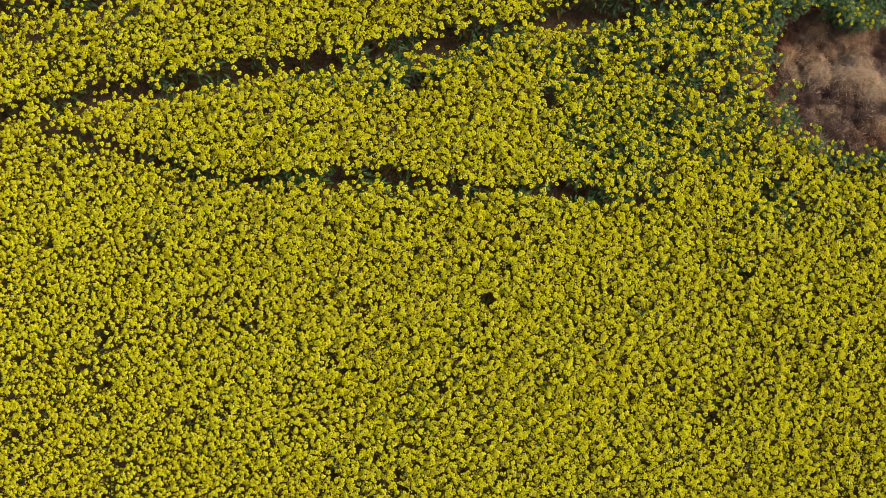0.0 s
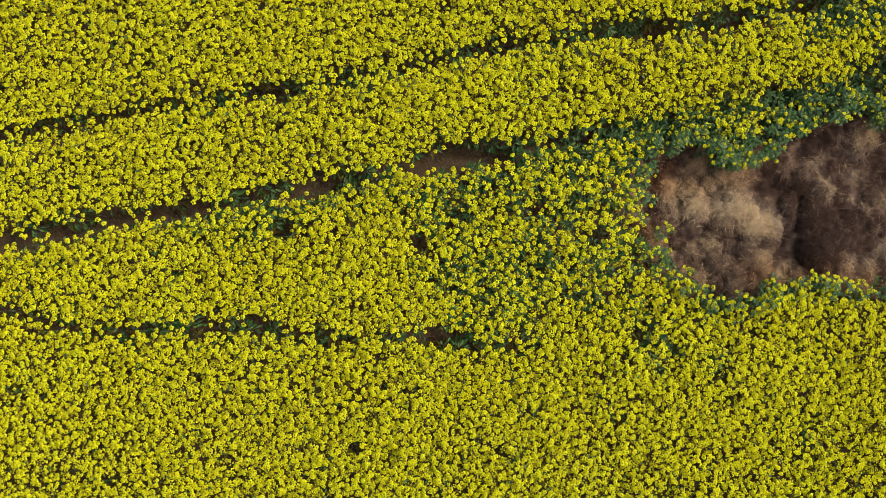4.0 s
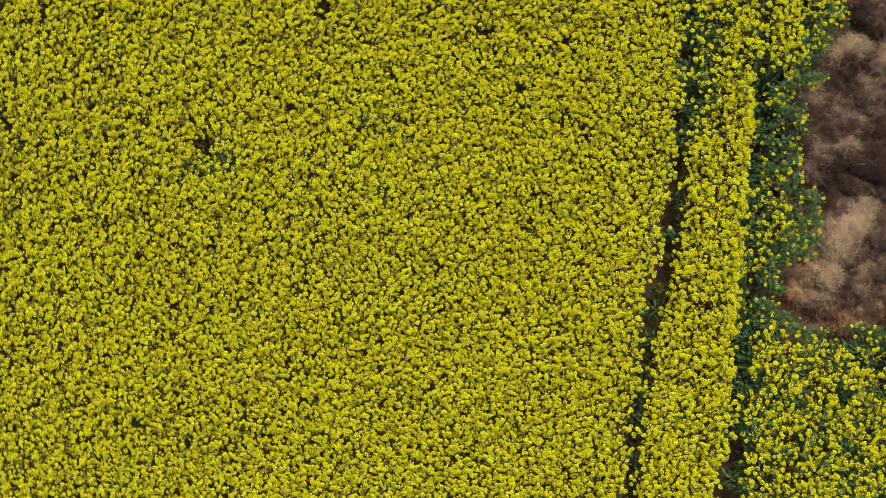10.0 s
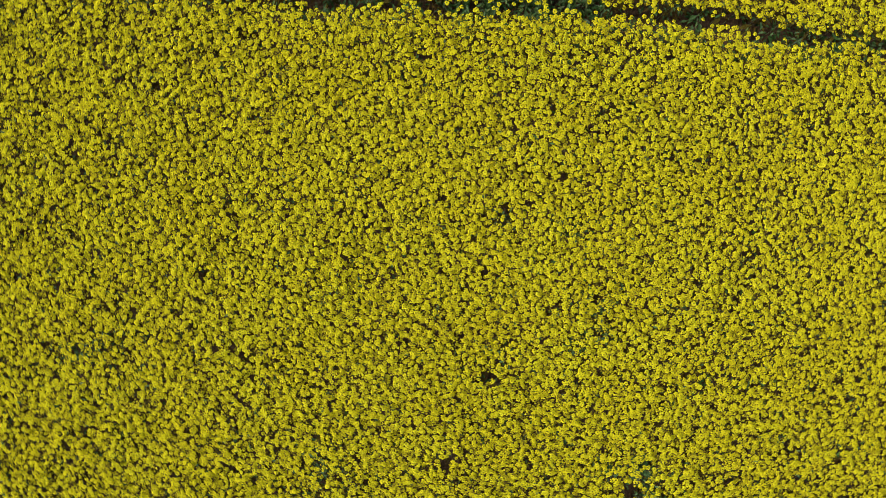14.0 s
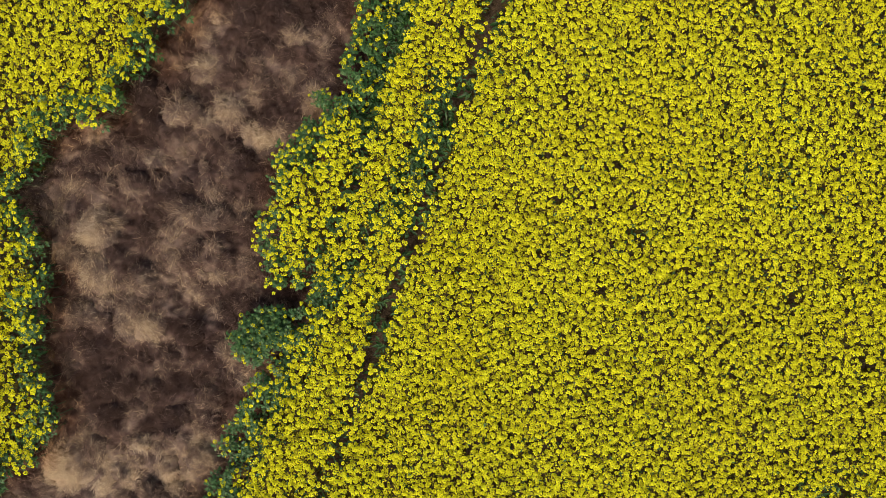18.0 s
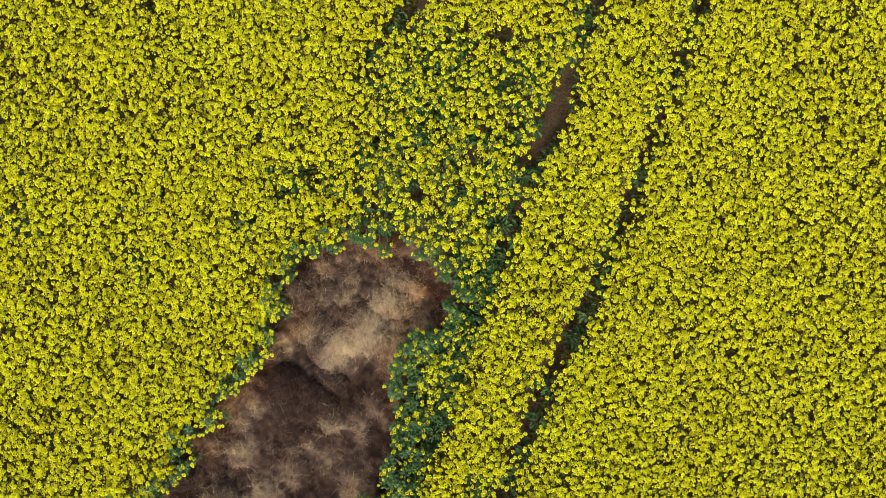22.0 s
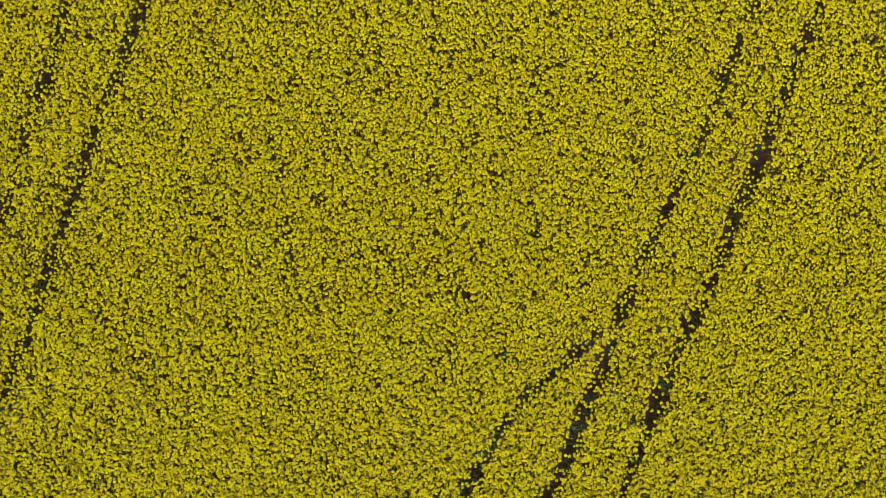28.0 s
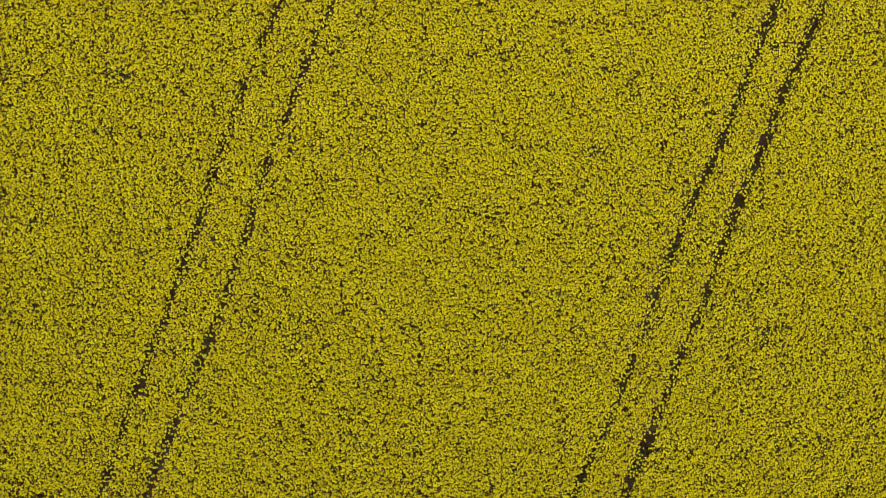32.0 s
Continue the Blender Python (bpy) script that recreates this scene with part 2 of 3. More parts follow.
def patch_distance(x, y):
    """Metres from the edge of the dead patch, negative inside."""
    d = line_distance(x, y, DEAD_PATCH, True)
    d = np.where(inside(x, y, DEAD_PATCH), -d, d)
    return d + 0.22 * (smooth_noise(x, y, 0.45, 11) - 0.5)


def bare(x, y):
    """How far a spot lies outside the bare wheel tracks: below 0 no plant stands."""
    room = np.full(x.shape, 1e9)
    for n, (line, half, openness) in enumerate(TRACKS.values()):
        d = line_distance(x, y, line)
        uneven = np.where((n == 0) & (y < 8), 0.7, 0.85)
        wide = half - 0.06 + openness + uneven * (0.18 * (smooth_noise(x, y, 0.8, 21 + n) - 0.5) + 0.12 * (smooth_noise(x, y, 0.3, 31 + n) - 0.5))
        wide = wide + (0.02 + 0.14 * (smooth_noise(x, y, 0.5, 26 + n) - 0.45)) * (y > 14)
        if n == 0:
            wide = wide - 0.03 * (y < 14) + 0.075 * np.clip((y - 0.6) / 0.6, 0, 1) * np.clip((4.6 - y) / 0.8, 0, 1)
        if n == 1:
            wide = wide - 0.08 * (y < 5) + 0.05 * (y < 0.4) + 0.06 * (smooth_noise(x, y, 0.9, 29) - 0.6) * (y > 5) * (y < 14)
        room = np.minimum(room, d - wide)
    return room


FIELD = [(2, -12.8), (6, -12.8), (11, -10), (14, -7), (15.6, -3), (16.0, 3), (14.6, 8), (13.4, 11), (17, 14), (19.3, 18), (19.3, 37.8),
         (-15, 37.8), (-15, 16.5), (-11.5, 12), (-10.5, 6), (-9.6, -5), (-9.4, -8.8), (-8.2, -11.0), (-5, -12), (-1, -12.4)]


def in_field(x, y):
    """The stretch of the field that is planted stalk by stalk."""
    return inside(x, y, FIELD)


# ---- mesh from arrays ----
def mesh_of(name, verts, tris, mats, mat_index=None, tone=None, rust=None):
    me = bpy.data.meshes.new(name)
    verts, tris = np.asarray(verts, np.float32).reshape(-1, 3), np.asarray(tris, np.int32).reshape(-1, 3)
    me.vertices.add(len(verts))
    me.vertices.foreach_set("co", verts.ravel())
    me.loops.add(tris.size)
    me.loops.foreach_set("vertex_index", tris.ravel())
    me.polygons.add(len(tris))
    me.polygons.foreach_set("loop_start", np.arange(0, tris.size, 3, dtype=np.int32))
    if mat_index is not None:
        me.polygons.foreach_set("material_index", np.asarray(mat_index, np.int32))
    if tone is not None:
        me.attributes.new("tone", "FLOAT", "POINT").data.foreach_set("value", np.asarray(tone, np.float32))
    if rust is not None:
        me.attributes.new("rust", "FLOAT", "POINT").data.foreach_set("value", np.asarray(rust, np.float32))
    for m in mats:
        me.materials.append(m)
    me.update(calc_edges=True)
    return me


def scatter(template, tris, place, yaw, tilt, lean_way, size):
    """Many copies of a small shape in one array: turned, leaned, scaled and set down."""
    n, v = len(place), len(template)
    c, s = np.cos(yaw), np.sin(yaw)
    p = np.asarray(template, np.float32)[None] * np.asarray(size, np.float32)[:, None, None]
    x = c[:, None] * p[:, :, 0] - s[:, None] * p[:, :, 1]
    y = s[:, None] * p[:, :, 0] + c[:, None] * p[:, :, 1]
    z = p[:, :, 2]
    ux, uy = np.cos(lean_way)[:, None], np.sin(lean_way)[:, None]
    ct, st = np.cos(tilt)[:, None], np.sin(tilt)[:, None]
    along, across = x * ux + y * uy, -x * uy + y * ux
    along, z = along * ct + z * st, z * ct - along * st
    out = np.stack([along * ux - across * uy, along * uy + across * ux, z], -1) + np.asarray(place, np.float32)[:, None, :]
    faces = np.asarray(tris)[None] + (np.arange(n) * v)[:, None, None]
    return out.reshape(-1, 3), faces.reshape(-1, 3)


def raceme_shape(flowers, seed):
    """A flower head: open flowers in a ring, each leaning outwards, round a low knot of green buds."""
    q = random.Random(seed)
    verts = [(0.011 * math.cos(a), 0.011 * math.sin(a), 0.003) for a in (0, 2 * math.pi / 3, 4 * math.pi / 3)]
    tris, mat = [(0, 1, 2)], [1]
    for k in range(flowers):
        a = 2 * math.pi * (k + q.uniform(-0.2, 0.2)) / flowers
        out, low = q.uniform(0.020, 0.031), q.uniform(-0.012, 0.004)
        half, turn, lean = q.uniform(0.0150, 0.0205), q.uniform(0, 1.57), q.uniform(0.0, 0.6)
        b = len(verts)
        for c in range(4):
            u, w = half * math.cos(turn + c * 1.571), half * math.sin(turn + c * 1.571)
            r = out + u * math.cos(lean)
            verts.append((r * math.cos(a) - w * math.sin(a), r * math.sin(a) + w * math.cos(a), low - u * math.sin(lean)))
        tris += [(b, b + 1, b + 2), (b, b + 2, b + 3)]
        mat += [0, 0]
    return verts, tris, mat


def far_raceme_shape(seed):
    """The same head in four loose flowers."""
    q = random.Random(seed)
    verts, tris = [], []
    for k in range(4):
        a = math.pi * k / 2 + q.uniform(-0.3, 0.3)
        r, w, b = q.uniform(0.040, 0.050), q.uniform(0.68, 0.9), len(verts)
        verts += [(0.004 * math.cos(a), 0.004 * math.sin(a), 0.010), (r * math.cos(a - w), r * math.sin(a - w), q.uniform(-0.02, -0.004)),
                  (r * math.cos(a + w), r * math.sin(a + w), q.uniform(-0.02, -0.004))]
        tris.append((b, b + 1, b + 2))
    return verts, tris, [0] * 4


NEAR_HEADS = [raceme_shape(5 + n // 2, 40 + n) for n in range(4)]
FAR_HEADS = [far_raceme_shape(60 + n) for n in range(3)]
LEAF_SHAPE = ([(0, 0, 0), (0.045, 0.022, 0.010), (0.055, -0.020, 0.004), (0.10, 0, -0.025)], [(0, 3, 1), (0, 2, 3)])


def lobed_leaf():
    """A rape leaf: a long blade with two pairs of side lobes on its stalk."""
    verts, tris = [(0, 0.003, 0), (0, -0.003, 0), (0.07, -0.003, 0.012), (0.07, 0.003, 0.012)], [(0, 1, 2), (0, 2, 3)]
    for x, l, w in ((0.03, 0.040, 0.016), (0.06, 0.055, 0.020)):
        for side in (1, -1):
            b = len(verts)
            verts += [(x, 0, 0.008), (x + 0.4 * l, side * 0.4 * l - w * 0.5, 0.016), (x + 0.35 * l, side * (0.5 * l + w), 0.010), (x + 0.8 * l, side * l, -0.004)]
            tris += [(b, b + 1, b + 3), (b, b + 3, b + 2)]
    b = len(verts)
    verts += [(0.07, 0, 0.012), (0.105, 0.032, 0.020), (0.11, 0, 0.012), (0.105, -0.032, 0.020), (0.165, 0, -0.012)]
    tris += [(b, b + 2, b + 1), (b, b + 3, b + 2), (b + 1, b + 2, b + 4), (b + 2, b + 3, b + 4)]
    return verts, tris


STEM_SHAPE = ([(0.006, 0, 0), (-0.003, 0.0052, 0), (-0.003, -0.0052, 0), (0, 0, 1)], [(0, 1, 3), (1, 2, 3), (2, 0, 3)])

# ---- where each plant stands ----
THIN = [(-2.9, 5.9), (-2.6, 6.9), (-1.8, 8.0), (-1.0, 9.3), (-0.3, 9.6), (0.9, 9.2), (1.6, 9.6), (2.2, 11.2), (3.0, 12.6), (3.5, 12.6),
        (2.4, 9.6), (1.3, 6.7), (0.7, 5.2), (-0.5, 5.3)]


def thin_at(x, y):
    """Where the crop stands thin: behind the dead patch, up to the inner track."""
    d = line_distance(x, y, THIN, True)
    d = np.where(inside(x, y, THIN), d, -d)
    t = np.clip(0.35 + d / 0.9, 0, 1) * np.clip(0.25 + 1.3 * smooth_noise(x, y, 0.55, 53), 0, 1)
    return np.clip(t, 0, 1)


def grown_over(x, y):
    """The stretch of the inner track that low leaves have closed."""
    return np.clip(1.3 - line_distance(x, y, TRACKS["inner"][0]) / 0.27, 0, 1) * np.clip((y - 0.4) / 0.6, 0, 1) * np.clip((5.7 - y) / 0.8, 0, 1)


def leafy_at(x, y, room, edge):
    """0: all flowers above, 1: leaves with few flowers."""
    side = np.clip(1 - edge / 0.6, 0, 1)
    b = 0.6 * np.clip(1.2 - edge / 0.8, 0, 1) * (x > -1.7) * (y > 0.8) * (y < 5.4)
    inner = TRACKS["inner"][0]
    b = b * (x < np.interp(y, [p[1] for p in inner], [p[0] for p in inner]) - 0.05)
    b = np.maximum(b, np.clip(1.1 - edge / 0.7, 0, 1) * (y < -3.6) * (x > -5.4))
    f = np.where((x < -5.6) & (y < -0.2), 0.8, np.where(x < -2, 0.42, 0.6)) * side + b + 0.54 * thin_at(x, y) + 0.38 * np.clip(1 - room / 0.26, 0, 1) * (y < 15) + 0.12 * np.clip(1 - room / 0.15, 0, 1)
    f = f + 0.4 * grown_over(x, y) + (0.6 + 0.25 * (y > -0.2)) * np.clip(1.2 - line_distance(x, y, [(-1.6, -2.2), (-1.1, -1.5), (-0.6, -0.7), (-0.1, 0.1), (0.2, 0.8), (0.35, 1.5)]) / 0.30, 0, 1)
    f = f + 0.30 * np.clip(1 - edge / 1.3, 0, 1) * (x > -3.2) * (y < 1) * (y > -3.4)
    f = f + 0.45 * (smooth_noise(x, y, 0.6, 51) > 0.88) * smooth_noise(x, y, 3.0, 52) * (np.hypot(x - 0.5, y + 2) > 1.0)
    return np.clip(f, 0, 1), side, b


def height_at(x, y, side, belt):
    return 1.15 + 0.10 * (smooth_noise(x, y, 1.4, 61) - 0.5) + 0.13 * (smooth_noise(x, y, 0.19, 62) - 0.5) - 0.26 * side - 0.22 * belt - 0.14 * thin_at(x, y) - 0.40 * grown_over(x, y)


def jittered(cell, jitter):
    gx, gy = np.meshgrid(np.arange(-15.2, 19.4, cell), np.arange(-13, 38, cell), indexing="ij")
    x, y = gx.ravel() + rng.uniform(-jitter, jitter, gx.size), gy.ravel() + rng.uniform(-jitter, jitter, gx.size)
    keep = in_field(x, y)
    return x[keep], y[keep]


MARGIN = 0.28
# small gaps where a few plants are missing
HOLES = [(8.73, -0.34, 0.16), (3.24, 0.11, 0.05), (6.15, -2.17, 0.10), (7.37, -3.27, 0.09), (-1.46, 11.65, 0.06), (3.05, -6.26, 0.08), (5.6, 1.7, 0.05), (11.4, 6.7, 0.14), (3.0, -1.98, 0.05), (-3.18, 13.08, 0.08),
         (-0.68, 6.44, 0.15), (0.81, 9.04, 0.15), (2.18, 10.79, 0.19), (1.5, 12.7, 0.16), (1.05, 11.95, 0.16)]


def off_holes(x, y, more=0.0):
    """Whether a spot lies outside the small gaps."""
    ok = np.ones(x.shape, bool)
    for hole_x, hole_y, hole_r in HOLES:
        ok &= np.hypot(x - hole_x, y - hole_y) + 0.1 * (smooth_noise(x, y, 0.1, 45) - 0.5) > hole_r + more
    return ok


def far_share(x, y):
    """How far off the camera passes: 0 near, 1 where it has climbed away."""
    return np.clip(np.maximum((y - 13.5) / 4.5, (-9.5 - x) / 1.5), 0, 1)


px, py = jittered(0.2, 0.09)
room, edge = bare(px, py), patch_distance(px, py)
stand = (room > 0.02 - 0.22 * (grown_over(px, py) > 0.5)) & (edge > -0.12) & (rng.random(px.size) > 0.25 * thin_at(px, py) + 0.04) & off_holes(px, py, -0.03)
px, py, room, edge = px[stand], py[stand], room[stand], edge[stand]
count = px.size
leafiness, green_side, belt = leafy_at(px, py, room, edge)
tall = height_at(px, py, green_side, belt) + rng.normal(0, 0.03, count)
# plants of the patch's margin are things of their own
solo = (edge < MARGIN) & (py > -8.2) & (px > -7.4)
crop = ~solo
# flower heads of the closed crop
fx, fy = jittered(0.0605, 0.031)
f_room, f_edge = bare(fx, fy), patch_distance(fx, fy)
f_leafy, f_side, f_belt = leafy_at(fx, fy, f_room, f_edge)
gap = smooth_noise(fx, fy, 0.10, 43) * 0.72 + smooth_noise(fx, fy, 0.5, 41) * 0.28
far_off = far_share(fx, fy)
f_room = f_room + 0.16 * (smooth_noise(fx, fy, 0.17, 44) - 0.5) + rng.normal(0, 1, fx.size) * np.where(fy > 14, 0.075, 0.045) + 0.16 * (rng.random(fx.size) < 0.07 + 0.30 * (fy > 14))
flower = (f_room > 0.0) & ((f_edge > MARGIN - 0.06) | (f_edge > 0.1) & ((fy < -8.2) | (fx < -7.4))) & off_holes(fx, fy)
flower &= rng.random(fx.size) > 0.80 * f_leafy + (0.42 + 0.22 * far_off) * np.clip((gap - 0.60) / 0.13, 0, 1)
fx, fy, f_side, f_belt, f_leafy, far_off = fx[flower], fy[flower], f_side[flower], f_belt[flower], f_leafy[flower], far_off[flower]


def drawn_together(x, y, cell, pull):
    """Flower heads crowd round the top of their plant: each moves a little towards the nearest plant."""
    ci, cj = np.floor(x / cell).astype(int), np.floor(y / cell).astype(int)
    jx, jy = np.random.default_rng(17).random((2, 256, 256))
    best, bx, by = np.full(x.shape, 9.0), x.copy(), y.copy()
    for di in (-1, 0, 1):
        for dj in (-1, 0, 1):
            i, j = ci + di, cj + dj
            ax, ay = (i + jx[i % 256, j % 256]) * cell, (j + jy[i % 256, j % 256]) * cell
            d = np.hypot(ax - x, ay - y)
            closer = d < best
            best, bx, by = np.where(closer, d, best), np.where(closer, ax, bx), np.where(closer, ay, by)
    return x + pull * (bx - x), y + pull * (by - y), best


fx, fy, from_top = drawn_together(fx, fy, 0.17, 0.16)
fz = height_at(fx, fy, f_side, f_belt) - 1.1 * from_top - np.abs(rng.normal(0, 0.07, fx.size)) - 0.14 * (rng.random(fx.size) < 0.22)
f_size = rng.uniform(0.75, 1.10, fx.size) * (1 + 0.18 * np.clip(f_leafy, 0, 1) - 0.05 * far_off)
# the lower storey: side shoots with young pods and fading flowers, under the tops
ux, uy = jittered(0.078, 0.039)
u_room, u_edge = bare(ux, uy), patch_distance(ux, uy)
u_leafy, u_side, u_belt = leafy_at(ux, uy, u_room, u_edge)
u_gap = smooth_noise(ux, uy, 0.10, 43) * 0.72 + smooth_noise(ux, uy, 0.5, 41) * 0.28
lower = (u_room > 0.06) & (u_edge > MARGIN) & off_holes(ux, uy, 0.02) & (rng.random(ux.size) > 0.92 * u_leafy + 0.55 * np.clip((u_gap - 0.62) / 0.12, 0, 1))
ux, uy, u_side, u_belt = ux[lower], uy[lower], u_side[lower], u_belt[lower]
uz = height_at(ux, uy, u_side, u_belt) - rng.uniform(0.10, 0.26, ux.size) - 0.12 * far_share(ux, uy)
LOW_SHAPE = ([(0.006, 0.004, 0.004), (0.050, -0.020, -0.014), (0.040, 0.030, -0.006), (-0.006, 0.006, 0.002), (-0.006, 0.046, -0.010), (-0.046, 0.022, -0.014),
              (-0.002, -0.006, 0.003), (-0.042, -0.026, -0.010), (0.006, -0.046, -0.006)], [(0, 1, 2), (3, 4, 5), (6, 7, 8)])
f_near = rng.random(fx.size) >= far_off
f_kind = np.where(f_near, rng.integers(0, len(NEAR_HEADS), fx.size), len(NEAR_HEADS) + rng.integers(0, len(FAR_HEADS), fx.size))


def block_of(x, y):
    """Which of the five blocks between the wheel tracks a plant belongs to."""
    def side(line):
        ys, xs = [p[1] for p in line], [p[0] for p in line]
        return x - np.interp(y, ys, xs)
    out = np.zeros(x.shape, int)
    out[side(TRACKS["outer"][0]) < 0] = 1
    out[side([(-5.0, -12), (-2.9, -4.0)] + TRACKS["inner"][0]) < 0] = 2
    out[(side(TRACKS["far_right"][0]) < 0) & (y > 11)] = 3
    out[(side(TRACKS["far_left"][0]) < 0) & (y > 11)] = 4
    return out


BLOCK_LABELS = ["dense rapeseed crop in full yellow flower, open field block", "narrow strip of flowering rapeseed between two wheel tracks",
                "flowering rapeseed crop round the patch of dead grass", "strip of yellow rapeseed between the far wheel tracks",
                "dense yellow rapeseed crop beyond the far wheel tracks"]


def crop_block(b):
    sel = crop & (block == b)
    root = tagged(new("rapeseed_crop"), BLOCK_LABELS[b], "crop", kind="stuff")
    for kind, shape in enumerate(NEAR_HEADS + FAR_HEADS):
        idx = np.nonzero((f_block == b) & (f_kind == kind))[0]
        k = idx.size
        if not k:
            continue
        v, f = scatter(shape[0], shape[1], np.stack([fx[idx], fy[idx], fz[idx]], -1), rng.uniform(0, 6.28, k), np.abs(rng.normal(0.1, 0.2, k)), rng.uniform(0, 6.28, k), f_size[idx])
        ob = new("flower_heads", mesh_of("flower_heads", v, f, [PETAL, BUD], np.tile(shape[2], k)))
        ob.parent = root
        tagged(ob, kind="stuff")
    idx = np.nonzero(u_block == b)[0]
    k = idx.size
    if k:
        v, f = scatter(*LOW_SHAPE, np.stack([ux[idx], uy[idx], uz[idx]], -1), rng.uniform(0, 6.28, k), np.abs(rng.normal(0.15, 0.25, k)), rng.uniform(0, 6.28, k), rng.uniform(0.75, 1.15, k))
        ob = new("side_shoots", mesh_of("side_shoots", v, f, [POD]))
        ob.parent = root
        tagged(ob, kind="stuff")
    idx = np.nonzero(sel)[0]
    n = (4.0 - 2 * far_share(px[idx], py[idx]) + 2 * rng.random(idx.size) + 42 * leafiness[idx] * (py[idx] < 16) + 12 * np.clip(1 - room[idx] / 0.25, 0, 1) * (1 - 0.7 * (py[idx] > 5.7) * (py[idx] < 14))).astype(int)
    rep = np.repeat(idx, n)
    k = rep.size
    a = rng.uniform(0, 2 * math.pi, k)
    r = 0.01 + 0.11 * rng.random(k)
    low = rng.random(k)
    lz = tall[rep] * (0.22 + (0.72 - 0.25 * np.clip(1 - room[rep] / 0.2, 0, 1)) * low)
    grown = rng.uniform(0.45, 0.9, k) + 0.6 * (1 - low)
    # the broad old leaves low on each stem
    base = np.repeat(idx, 2)
    base_a = rng.uniform(0, 2 * math.pi, base.size)
    rep, a, r = np.r_[rep, base], np.r_[a, base_a], np.r_[r, np.full(base.size, 0.02)]
    lz, grown = np.r_[lz, tall[base] * rng.uniform(0.25, 0.55, base.size)], np.r_[grown, rng.uniform(1.5, 2.3, base.size)]
    k = rep.size
    spent = (np.arange(k) >= k - base.size) & (leafiness[rep] < 0.35) | (leafiness[rep] < 0.3) & (rng.random(k) < 0.45)
    v, f = scatter(*LEAF_SHAPE, np.stack([px[rep] + r * np.cos(a), py[rep] + r * np.sin(a), lz], -1), a, rng.uniform(-0.35, 0.5, k), a, grown)
    ob = new("foliage", mesh_of("foliage", v, f, [LEAF, OLD_LEAF], np.repeat(spent, 2)))
    ob.parent = root
    tagged(ob, kind="stuff")
    idx = idx[rng.random(idx.size) > 0.6 * far_share(px[idx], py[idx])]
    k = idx.size
    v = np.asarray(STEM_SHAPE[0], np.float32)[None].repeat(k, 0)
    v[:, :, 2] = v[:, :, 2] * (tall[idx][:, None] - 0.02) - 0.02
    v[:, 3:, 0] += rng.normal(0, 0.03, k)[:, None]
    v[:, 3:, 1] += rng.normal(0, 0.03, k)[:, None]
    v[:, :, 0] += px[idx][:, None]
    v[:, :, 1] += py[idx][:, None]
    f = np.asarray(STEM_SHAPE[1])[None] + (np.arange(k) * 4)[:, None, None]
    ob = new("stems", mesh_of("stems", v, f, [STEM]))
    ob.parent = root
    tagged(ob, kind="stuff")


# ---- ground: one sheet to the horizon, finer in the dead patch ----
def ground_height(x, y):
    d = patch_distance(x, y)
    within = np.clip((0.35 - d) / 0.4, 0, 1)
    z = 0.04 * (smooth_noise(x, y, 0.9, 71) - 0.5) + 0.02 * (smooth_noise(x, y, 0.25, 72) - 0.5)
    z += within * (0.05 + 0.22 * smooth_noise(x, y, 0.75, 73) ** 2 + 0.14 * smooth_noise(x, y, 0.3, 74))
    return np.where(np.hypot(x, y) > 90, 0.0, z)


def sheet(name, xs, ys, height, mat):
    gx, gy = np.meshgrid(xs, ys, indexing="ij")
    gz = height(gx, gy)
    n, m = gx.shape
    i = np.arange(n * m).reshape(n, m)
    a, b, c, d = i[:-1, :-1].ravel(), i[1:, :-1].ravel(), i[1:, 1:].ravel(), i[:-1, 1:].ravel()
    tris = np.concatenate([np.stack([a, b, c], -1), np.stack([a, c, d], -1)])
    return mesh_of(name, np.stack([gx, gy, gz], -1), tris, [mat])


far = [130, 200, 320, 520, 900, 1500, 2500]
xs = np.r_[[-v for v in far[::-1]], np.arange(-90, -18, 6), np.arange(-18, -11, 0.6), np.arange(-11, 0.4, 0.2), np.arange(0.4, 20, 0.4), np.arange(20, 91, 6), far]
ys = np.r_[[-v for v in far[::-1]], np.arange(-90, -13, 6), np.arange(-13, 6, 0.2), np.arange(6, 40, 0.4), np.arange(40, 91, 6), far]
ground = tagged(new("ground", sheet("ground", xs, ys, lambda x, y: ground_height(x, y) - 0.06 * (patch_distance(x, y) < -0.1), SOIL)), "bare brown field soil with small clods and wheel tracks", "ground", kind="structure")
for p in ground.data.polygons:
    p.use_smooth = True

block, f_block, u_block = block_of(px, py), block_of(fx, fy), block_of(ux, uy)
for b in range(5):
    crop_block(b)

